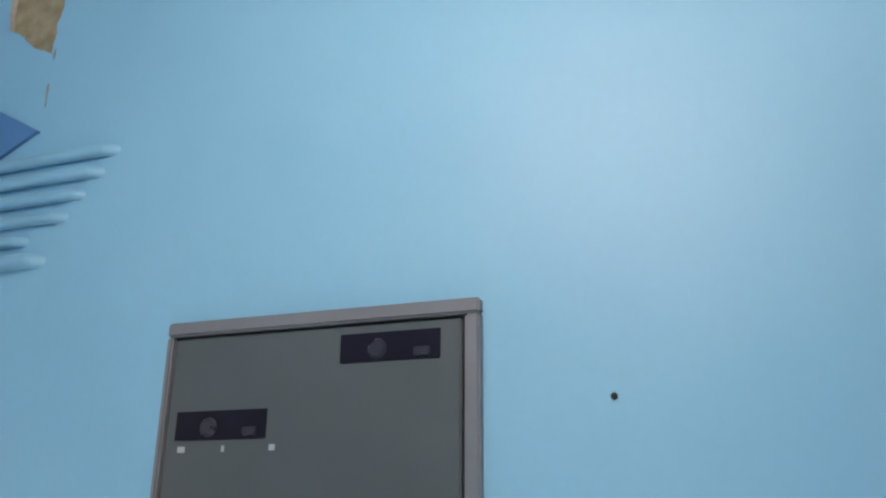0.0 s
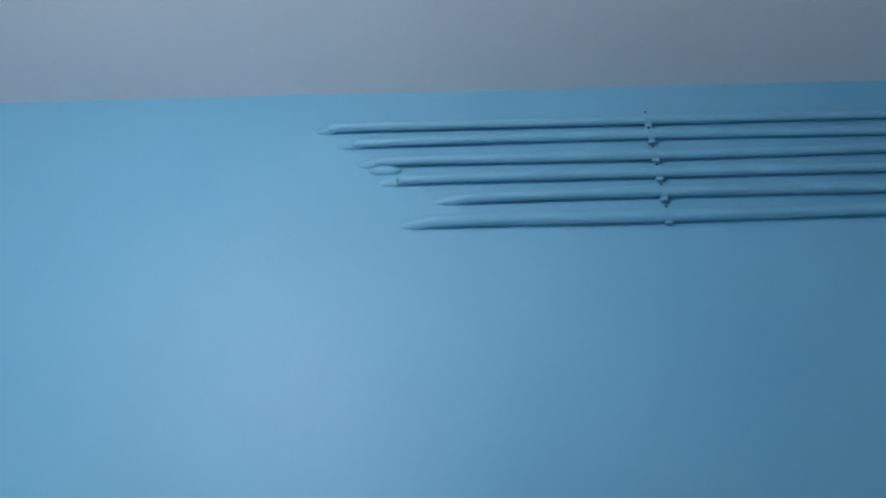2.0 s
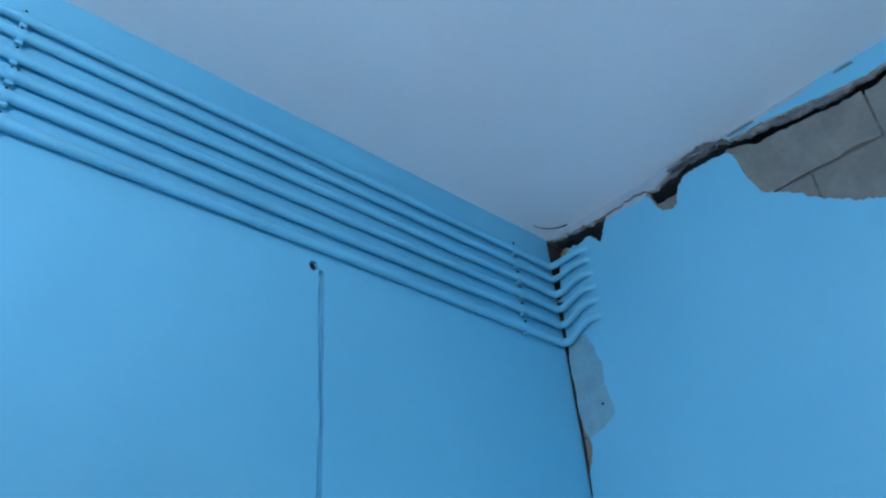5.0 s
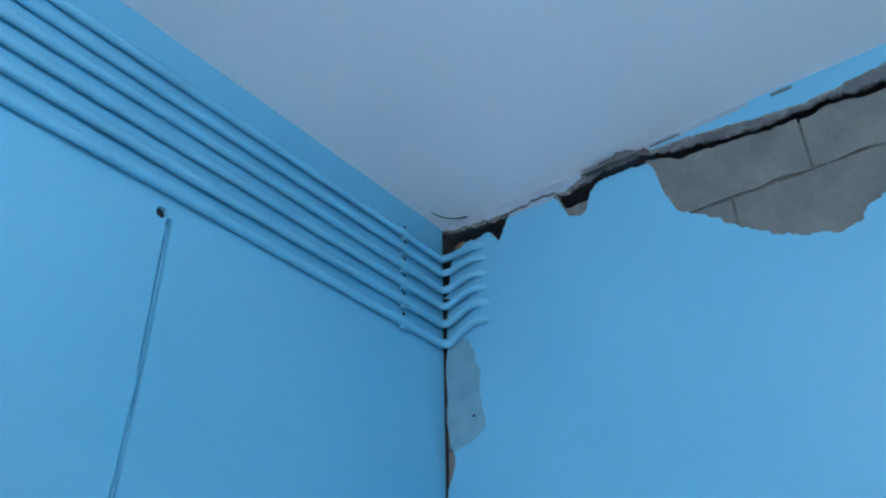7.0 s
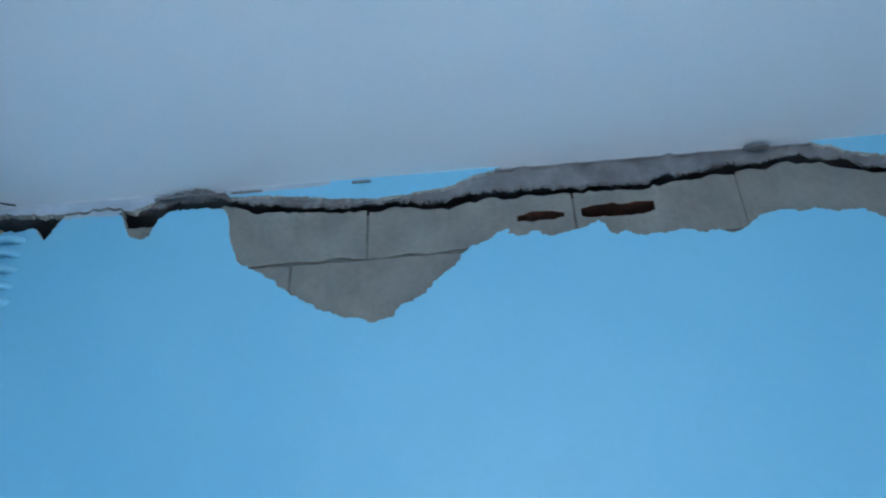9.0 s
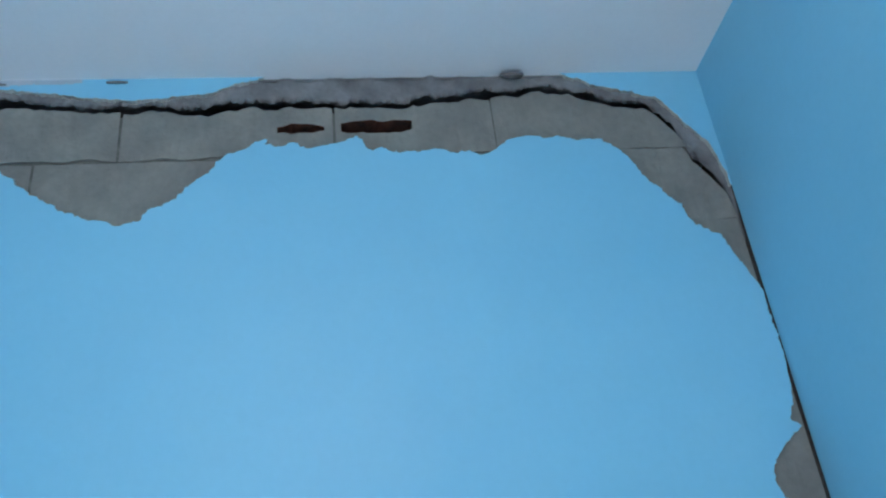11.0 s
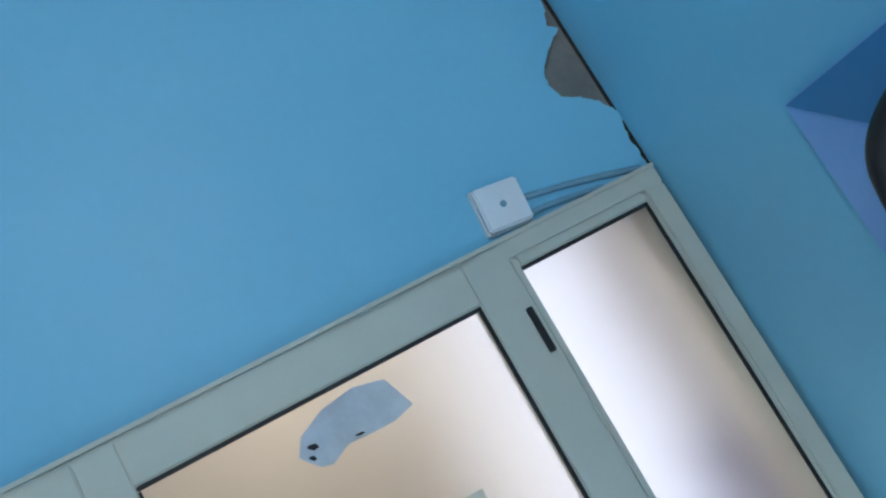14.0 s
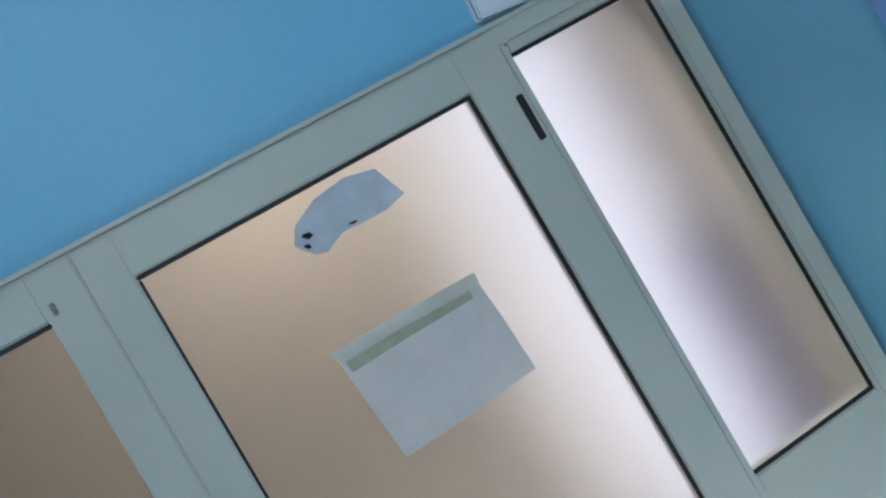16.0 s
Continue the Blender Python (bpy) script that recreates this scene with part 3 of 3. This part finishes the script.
for k in range(2):
    w = (cx1 - cx0 - 0.02) / 2
    d = part("door", box(cx0 + 0.008 + k * (w + 0.004), cx0 + 0.008 + k * (w + 0.004) + w, cy0 + 0.002, cy0 + 0.020, FL + 0.08, ct - 0.016, 0.003), cabinet_grey, cab)
    hx = cx0 + 0.008 + w - 0.04 if k == 0 else cx0 + 0.012 + w + 0.04
    part("handle", tube([(hx, cy0 - 0.02, 0.95), (hx, cy0 - 0.02, 1.1)], 0.006, 10), frame_grey, d)

# blue board on the west stretch of the north wall
sign = thing("wall_board", "dark blue board hung cornerwise on the wall", "board")
bm = bmesh.new()
out = [(-1.997, 2.705), (-2.17, 2.80), (-2.36, 2.72), (-2.19, 2.61)]
fr, bk = [bm.verts.new((x, YA - 0.012, z)) for x, z in out], [bm.verts.new((x, YA - 0.002, z)) for x, z in out]
bm.faces.new(fr)
bm.faces.new(bk)
for k in range(4):
    bm.faces.new((fr[k], fr[(k + 1) % 4], bk[(k + 1) % 4], bk[k]))
part("sheet", bm, deep_blue, sign)

# ---- glazed door partition under the east wall ----
door_1 = tagged(new("door_1"), "grey aluminium door partition with frosted glass panes", "door", kind="structure")
FT, YL = 1.936, 0.97
part("head", box(XB - 0.022, XB + 0.05, -0.992, YL, FT - 0.046, FT, 0.003), alu, door_1)
part("head_lip", box(XB - 0.026, XB - 0.022, -0.992, YL, FT - 0.010, FT - 0.001, 0.001), alu, door_1)
part("jamb", box(XB - 0.022, XB + 0.05, -0.992, -0.946, FL, FT - 0.046, 0.003), alu, door_1)
part("jamb", box(XB - 0.022, XB + 0.05, YL - 0.045, YL, FL, FT - 0.046, 0.003), alu, door_1)


def glazing(parent, y0, y1, z0, z1, x, sides):
    """A pane with black gaskets on the named sides: t, b, l (higher y), r (lower y)."""
    g = 0.008
    pane = part("pane", box(x, x + 0.006, y0 - 0.004, y1 + 0.004, z0 - 0.004, z1 + 0.004), frosted, parent, "frosted glass pane")
    pane.visible_shadow = False
    strips = {"t": (y0, y1, z1 - g, z1), "b": (y0, y1, z0, z0 + g), "r": (y0, y0 + g, z0 + g, z1 - g), "l": (y1 - g * 0.6, y1, z0 + g, z1 - g)}
    for s in sides:
        part("gasket", box(x - 0.006, x - 0.0005, *strips[s], 0.0015), rubber, parent)


def sash(y0, y1, z0, z1, gy0, gy1, gz0, gz1, x0, x1):
    """A frame of four members round an opening, as one mesh."""
    bm = bmesh.new()
    box(x0, x1, y0, gy0, z0, z1, 0.003, bm)
    box(x0, x1, gy1, y1, z0, z1, 0.003, bm)
    box(x0 + 0.0005, x1, gy0, gy1, gz1, z1, 0.003, bm)
    box(x0 + 0.0005, x1, gy0, gy1, z0, gz0, 0.003, bm)
    return bm


# narrow fixed side light, then two leaves
side = part("side_light", sash(-0.946, -0.624, 0.93, FT - 0.046, -0.938, -0.64, 0.988, 1.870, XB - 0.024, XB + 0.03), alu, door_1)
glazing(side, -0.938, -0.64, 0.988, 1.870, XB - 0.014, "tbr")
part("lower_panel", box(XB - 0.012, XB + 0.02, -0.946, -0.624, FL, 0.93, 0.002), alu, side)
leaf = part("door_leaf", sash(-0.622, 0.178, FL + 0.01, FT - 0.018, -0.531, 0.108, 0.93, 1.839, XB - 0.036, XB + 0.015), alu, door_1)
glazing(leaf, -0.531, 0.108, 0.93, 1.839, XB - 0.026, "trlb")
part("hinge", box(XB - 0.042, XB - 0.036, -0.613, -0.599, 1.706, 1.796, 0.002), rubber, leaf, "black hinge cover")
leaf_b = part("door_leaf", sash(0.179, YL - 0.05, FL + 0.01, FT - 0.018, 0.252, 0.89, 0.93, 1.839, XB - 0.034, XB + 0.015), alu, door_1)
glazing(leaf_b, 0.252, 0.89, 0.93, 1.839, XB - 0.024, "tl")
part("bolt", box(XB - 0.037, XB - 0.033, 0.232, 0.240, 1.845, 1.865, 0.001), frame_grey, leaf_b)


def flat_sheet(outline, x, thick=0.0012):
    bm = bmesh.new()
    a, b = [bm.verts.new((x, y, z)) for y, z in outline], [bm.verts.new((x + thick, y, z)) for y, z in outline]
    bm.faces.new(a)
    bm.faces.new(b)
    for k in range(len(a)):
        bm.faces.new((a[k], a[(k + 1) % len(a)], b[(k + 1) % len(a)], b[k]))
    return bm


GX = XB - 0.0275
torn = thing("torn_sticker", "torn pale blue sticker remnant on the frosted glass", "sticker")
part("remnant", flat_sheet([(-0.133, 1.757), (-0.15, 1.786), (-0.20, 1.810), (-0.262, 1.819), (-0.317, 1.806), (-0.341, 1.745), (-0.327, 1.742), (-0.30, 1.735), (-0.252, 1.736), (-0.215, 1.739), (-0.178, 1.722), (-0.158, 1.727)], GX), paper_blue, torn)
for y, z, w, h in ((-0.160, 1.762, 0.020, 0.012), (-0.152, 1.746, 0.012, 0.010), (-0.238, 1.744, 0.018, 0.005)):
    part("dark_scrap", flat_sheet([(y - w / 2, z - h / 3), (y, z - h / 2), (y + w / 2, z + h / 4), (y + w / 4, z + h / 2), (y - w / 3, z + h / 3)], GX - 0.0015), dark, torn)
note = thing("paper_notice", "white paper notice taped to the glass along its top", "notice")
part("sheet", flat_sheet([(-0.099, 1.569), (-0.235, 1.566), (-0.372, 1.562), (-0.380, 1.47), (-0.385, 1.369), (-0.25, 1.362), (-0.118, 1.360), (-0.106, 1.47)], GX), paper, note)
part("top_strip", flat_sheet([(-0.094, 1.573), (-0.235, 1.572), (-0.376, 1.567), (-0.374, 1.546), (-0.235, 1.550), (-0.104, 1.551)], GX - 0.0015), cream, note, "cream strip along the top of the paper")
part("tape", flat_sheet([(-0.110, 1.548), (-0.235, 1.548), (-0.352, 1.543), (-0.353, 1.529), (-0.235, 1.530), (-0.112, 1.528)], GX - 0.0015), tape, note, "yellowed strip of tape")

# junction box and its two cables over the door
jb = thing("junction_box", "white square plastic junction box screwed above the door", "junction box", at=(XB, -0.672, 1.990))
jb.rotation_euler = (radians(5), 0, 0)
part("lid", box(-0.026, 0.0, -0.047, 0.047, -0.045, 0.045, 0.004), white_plastic, jb)
part("rim", box(-0.012, 0.002, -0.050, 0.050, -0.048, 0.048, 0.003), white_plastic, jb)
part("screw", tube([(-0.028, 0, 0), (-0.024, 0, 0)], 0.0065, 12), cable_grey, jb)
for pts in ([(XB - 0.004, -0.715, 1.990), (XB - 0.004, -0.77, 1.981), (XB - 0.004, -0.86, 1.965), (XB - 0.004, -0.93, 1.949), (XB - 0.004, -0.975, 1.938)],
            [(XB - 0.004, -0.70, 1.955), (XB - 0.004, -0.75, 1.954), (XB - 0.004, -0.81, 1.948), (XB - 0.004, -0.88, 1.938)]):
    cb = thing("flat_cable", "grey-blue painted cable from the junction box to the door frame", "cable", "cables over the door")
    part("sheath", tube(smooth_line(pts, 6), 0.0065, 10), cable_grey, cb, smooth=True)

# ---- south wall: blue board, hung bag and black grip ----
sb = thing("blue_board", "light blue board on the wall with a slanting shadow laid on", "board")
part("sheet", box(0.62, 1.360, YC + 0.001, YC + 0.012, 1.05, 1.853, 0.002), board_blue, sb)
# the slanting shadow on the board, modelled as a thin darker blue layer
bm = bmesh.new()
tri = [(1.352, 1.850), (0.625, 1.850), (0.625, 1.55), (0.98, 1.60), (1.212, 1.735)]
a, b = [bm.verts.new((x, YC + 0.016, z)) for x, z in tri], [bm.verts.new((x, YC + 0.012, z)) for x, z in tri]
bm.faces.new(a)
bm.faces.new(b)
for k in range(5):
    bm.faces.new((a[k], a[(k + 1) % 5], b[(k + 1) % 5], b[k]))
part("field", bm, deep_blue, sb, "slanting shadow laid on in darker blue")
bag = thing("navy_bag", "navy blue cloth bag hung on the wall", "bag")
bm = bmesh.new()
bmesh.ops.create_icosphere(bm, subdivisions=4, radius=1)
for v in bm.verts:
    p = v.co.copy()
    q = Vector([math.copysign(abs(c) ** 0.62, c) for c in p])
    q += 0.05 * noise.noise_vector(p * 1.8)
    v.co = Vector((0.80 + 0.25 * q.x, YC + 0.085 + 0.055 * q.y, 1.60 + 0.23 * q.z))
part("body", bm, navy, bag, smooth=True)
part("flap", box(0.60, 0.99, YC + 0.136, YC + 0.148, 1.60, 1.80, 0.005), navy, bag)
part("loop", tube(smooth_line([(0.74, YC + 0.08, 1.82), (0.76, YC + 0.05, 1.89), (0.80, YC + 0.03, 1.92), (0.84, YC + 0.05, 1.89), (0.86, YC + 0.08, 1.82)], 5), 0.008, 8), navy, bag, smooth=True)
grip = thing("black_grip", "black rubber curved grip hanging beside the bag", "grip")
line = smooth_line([(0.93, YC + 0.13, 1.80), (1.02, YC + 0.09, 1.788), (1.092, YC + 0.06, 1.772), (1.148, YC + 0.06, 1.753), (1.189, YC + 0.06, 1.730), (1.216, YC + 0.06, 1.699), (1.226, YC + 0.06, 1.666), (1.231, YC + 0.06, 1.634), (1.232, YC + 0.06, 1.616)], 6)
part("tube", tube(line, [0.019] * (len(line) - 3) + [0.018, 0.014, 0.006]), rubber, grip, smooth=True)

# ---- the room behind the door ----
nx0, nx1, ny0, ny1, nz = XB + 0.26, XB + 1.7, -2.0, 2.0, 2.75
tagged(link_mesh("wall_next_north", box(nx0, nx1, ny1, ny1 + 0.1, FL, nz), beige), "beige wall of the next room", "wall", kind="structure")
tagged(link_mesh("wall_next_south", box(nx0, nx1, ny0 - 0.1, ny0, FL, nz), beige), "beige wall of the next room", "wall", kind="structure")
bm = bmesh.new()
wy0, wy1, wz0, wz1 = -1.66, -0.74, -0.02, 2.45
box(nx1, nx1 + 0.15, ny0 - 0.1, wy0, FL, nz, 0, bm)
box(nx1, nx1 + 0.15, wy1, ny1 + 0.1, FL, nz, 0, bm)
box(nx1, nx1 + 0.15, wy0, wy1, FL, wz0, 0, bm)
box(nx1, nx1 + 0.15, wy0, wy1, wz1, nz, 0, bm)
tagged(link_mesh("wall_next_east", bm, beige), "beige wall with a bright window in the next room", "wall", kind="structure")
bm = bmesh.new()
box(nx0 - 0.02, nx0, ny0 - 0.1, YC, FL, nz, 0, bm)
box(nx0 - 0.02, nx0, 0.98, ny1 + 0.1, FL, nz, 0, bm)
tagged(link_mesh("wall_next_west", bm, beige), "beige wall beside the door in the next room", "wall", kind="structure")
tagged(link_mesh("ceiling_next_room", box(nx0, nx1 + 0.15, ny0 - 0.1, ny1 + 0.1, nz, nz + 0.1), beige), "pale ceiling of the next room", "ceiling", kind="structure")
tagged(link_mesh("backdrop", box(nx1 + 0.9, nx1 + 0.95, -3.2, 1.6, -0.6, 3.6), glow), "bright overcast sky outside the window", "backdrop", kind="structure")
# invented lilac sheet on a rod, giving the soft purple shade behind the side light
cur = thing("lilac_tint_sheet", "lilac sheet added for the soft purple shade in the next room", "curtain")
bm = bmesh.new()
cols = []
for k in range(60):
    y = -1.27 - 0.24 * k / 59
    x = XB + 1.15 + 0.025 * math.sin(k * 0.9)
    cols.append([bm.verts.new((x, y, z)) for z in (FL + 0.02, 0.8, 1.25)] + [bm.verts.new((x + 0.004, y, z)) for z in (1.25, 0.8, FL + 0.02)])
for p, q in zip(cols, cols[1:]):
    for i in range(6):
        bm.faces.new((p[i], q[i], q[(i + 1) % 6], p[(i + 1) % 6]))
bm.faces.new(cols[0])
bm.faces.new(cols[-1])
part("cloth", bm, lilac, cur, smooth=True)
part("rod", tube([(XB + 1.15, -1.25, 1.26), (XB + 1.15, ny0, 1.26)], 0.01, 10), frame_grey, cur)
# invented cream sheet that tints the window light reaching the door leaf
sheer = thing("warm_tint_sheet", "cream sheet added to warm the light of part of the window", "curtain")
bm = bmesh.new()
cols = []
for k in range(70):
    y = -1.06 + 0.38 * k / 69
    x = nx1 - 0.07 + 0.018 * math.sin(k * 0.8) + 0.008 * math.sin(k * 0.31)
    cols.append([bm.verts.new(p) for p in ((x, y, FL + 0.01), (x, y, 2.55), (x + 0.003, y, 2.55), (x + 0.003, y, FL + 0.01))])
for p, q in zip(cols, cols[1:]):
    for i in range(4):
        bm.faces.new((p[i], q[i], q[(i + 1) % 4], p[(i + 1) % 4]))
bm.faces.new(cols[0])
bm.faces.new(cols[-1])
part("cloth", bm, warm_sheet_stuff, sheer, smooth=True)
part("rod", tube([(nx1 - 0.07, -1.75, 2.56), (nx1 - 0.07, -0.55, 2.56)], 0.01, 10), frame_grey, sheer)
bm = box(XB + 0.05, nx0, YC - 0.2, YC + 0.001, FL, 1.93)
tagged(link_mesh("door_reveal", bm, beige), "beige plastered reveal beside the door", "reveal", kind="structure")


# ---- loose plaster along the ceiling edge ----
def flake(y, w, h, tilt, seed):
    """A broken scrap of ceiling coat, hanging a little from the edge."""
    rng = random.Random(seed)
    bm = bmesh.new()
    n = 14
    top, bot = [], []
    for k in range(n):
        a = 2 * math.pi * k / n
        r = 0.75 + 0.35 * rng.random()
        du, dx = w / 2 * r * math.cos(a), h * (0.5 + 0.5 * r * math.sin(a))
        zz = ZC - 0.003 - tilt * dx
        top.append(bm.verts.new((XB - dx + 0.01, y + du, zz)))
        bot.append(bm.verts.new((XB - dx + 0.01, y + du, zz - 0.006)))
    bm.faces.new(top)
    bm.faces.new(bot)
    for k in range(n):
        bm.faces.new((top[k], top[(k + 1) % n], bot[(k + 1) % n], bot[k]))
    return bm


for k, (y, w, h, tilt) in enumerate(((0.85, 0.16, 0.030, 0.5), (0.42, 0.05, 0.02, 0.4), (-0.52, 0.06, 0.04, 0.4), (0.70, 0.10, 0.018, 0.5))):
    f = thing("plaster_flake", "loose flake of grey-white plaster hanging at the ceiling edge", "plaster flake", "loose plaster flakes")
    part("scrap", flake(y, w, h, tilt, k), concrete, f)

loose = thing("plaster_chunk", "dark grey broken lump of plaster hanging at the ceiling edge", "plaster chunk")
bm = bmesh.new()
bmesh.ops.create_icosphere(bm, subdivisions=4, radius=1)
for v in bm.verts:
    v.co = Vector((XB + 0.004 + 0.020 * v.co.x, 0.835 + 0.055 * v.co.y, 3.205 + 0.010 * v.co.z)) + 0.010 * noise.noise_vector(v.co * 1.6) + 0.005 * noise.noise_vector(v.co * 5)
part("rubble", bm, concrete, loose)
chunk = thing("plaster_chunk", "brownish chunk of plaster stuck in the broken corner", "plaster chunk")
bm = bmesh.new()
bmesh.ops.create_icosphere(bm, subdivisions=3, radius=1)
for v in bm.verts:
    v.co = Vector((XB + 0.032 + 0.018 * v.co.x, 1.335 + 0.022 * v.co.y, 3.150 + 0.016 * v.co.z)) + 0.012 * noise.noise_vector(v.co * 1.7)
part("rubble", bm, tan_plaster, chunk, smooth=True)


# ---- building blocks of the east wall, bared by the crack ----
def hollow(y):
    """How far the blocks have crumbled below the crack."""
    return 0.20 if y > 1.34 else 0.10 if y > 1.17 else 0.035 if 0.885 < y < 1.06 else 0.02 if 0.76 < y < 0.885 else 0.0


def block(y0, y1, z0, z1, seed, slots=()):
    """One block, cut by the crack on top. slots: (y0, y1, z0, z1) of broken cells in its face."""
    rng = random.Random(seed)
    j = 0.003 if y1 > -0.4 else 0.0007
    ya, yb = y0 + j, y1 - j
    cuts = sorted({ya, yb, *[c for s in slots for c in s[:2]], *np.linspace(ya, yb, 31).tolist()})
    za = z0 + j
    if slots:
        za_s, zb_s = slots[0][2], slots[0][3]
    face = XB + 0.0105 + rng.uniform(-0.001, 0.001)
    tops = [min(z1 - j, float(crack_line(np.array(y))) - 0.006 - 0.009 * abs(float(waves(np.array(y), np.array(0.0), 0.12, 51))) - hollow(y)) for y in cuts]
    if max(tops) < za + 0.01:
        return None
    tops = [max(t, za + 0.004) for t in tops]
    bm = bmesh.new()
    cols = []
    for y, t in zip(cuts, tops):
        dx = face + 0.0024 * float(waves(np.array(y), np.array(z0), 0.1, 52))
        mids = []
        if slots:
            edge = min(abs(y - slots[0][0]), abs(y - slots[0][1])) / 0.03
            thin = 0.007 * (1 - min(1.0, edge))
            mids = [min(za_s + thin + 0.005 * float(waves(np.array(y), np.array(1.0), 0.06, 55)), t - 0.004), min(zb_s - thin + 0.004 * float(waves(np.array(y), np.array(2.0), 0.05, 56)), t - 0.002)]
        zs = [min(za + (j - 0.0007) * (0.5 + 1.8 * float(waves(np.array(y), np.array(z0), 0.12, 54))), t - 0.003), *mids, t]
        cols.append(([bm.verts.new((dx + 0.001 * float(waves(np.array(y), np.array(z), 0.05, 53)), y, z)) for z in zs], bm.verts.new((XB + 0.12, y, t)), bm.verts.new((XB + 0.12, y, za))))
    for (a, at, ab), (b, bt, bb) in zip(cols, cols[1:]):
        for k in range(len(a) - 1):
            mid = (a[0].co.y + b[0].co.y) / 2
            if slots and k == 1 and any(s[0] < mid < s[1] for s in slots):
                deep = [bm.verts.new((v.co.x + 0.105, v.co.y, v.co.z)) for v in (a[1], b[1], b[2], a[2])]
                edge = (a[1], b[1], b[2], a[2])
                f = bm.faces.new(deep)
                f.material_index = 1
                for q in range(4):
                    f = bm.faces.new((edge[q], edge[(q + 1) % 4], deep[(q + 1) % 4], deep[q])) if q in (0, 2) else None
                    if f:
                        f.material_index = 1
                continue
            bm.faces.new((a[k], b[k], b[k + 1], a[k + 1]))
        bm.faces.new((a[-1], b[-1], bt, at))
        bm.faces.new((a[0], ab, bb, b[0]))
    return bm


courses = [(1.935, 2.07, 0.12), (2.07, 2.36, -0.10), (2.36, 2.57, 0.11), (2.57, 2.78, -0.08), (2.78, 2.985, 0.0)]
seed = 0
spans = []
for z0, z1, shift in courses:
    y = YA - 0.002
    first = True
    while y > YC + 0.03:
        nxt = y - (0.44 if not first else 0.36 + shift)
        nxt = max(nxt, YC + 0.003)
        if nxt - YC < 0.09:
            nxt = YC + 0.003
        spans.append((nxt, y, z0, z1, ()))
        y, first = nxt, False
for y0, y1 in ((0.85, YA - 0.002), (0.405, 0.85), (-0.078, 0.405), (-0.46, -0.078), (YC + 0.003, -0.46)):
    cell = ((-0.055, 0.054, 3.054, 3.080),) if y0 == -0.078 else (((-0.262, -0.094, 3.050, 3.086),) if y0 == -0.46 else ())
    spans.append((y0, y1, 2.985, 3.30, cell))
for y0, y1, z0, z1, cell in spans:
    seed += 1
    bm = block(y0, y1, z0, z1, seed, cell)
    if bm:
        part("block", bm, [block_stuff, clay], wall_east)


def mortar_strips():
    """Mortar in the joints between the blocks, a little behind their faces, up to the crack."""
    bm = bmesh.new()
    m = 0.013
    def strip(y0, y1, z0, z1):
        ys = np.linspace(y0, y1, max(2, int((y1 - y0) / 0.02)))
        rows = []
        for y in ys:
            top = float(crack_line(np.array(y))) - 0.018 - hollow(y)
            rows.append([bm.verts.new((XB + 0.0140 + 0.0010 * math.sin(y * 70 + z * 50), y, min(z, top))) for z in (z0, (z0 + z1) / 2, z1)])
        for a, c in zip(rows, rows[1:]):
            for k in range(2):
                bm.faces.new((a[k], c[k], c[k + 1], a[k + 1]))
    for z0, z1, shift in courses:
        strip(YC + 0.013, YA - 0.003, z1 - m, z1 + m)
    for y0, y1, z0, z1, cell in spans:
        if y0 > YC + 0.05:
            strip(y0 - m, y0 + m, z0 + m, min(z1, 3.3) - m)
    return bm


part("mortar_joints", mortar_strips(), mortar_mid, wall_east)
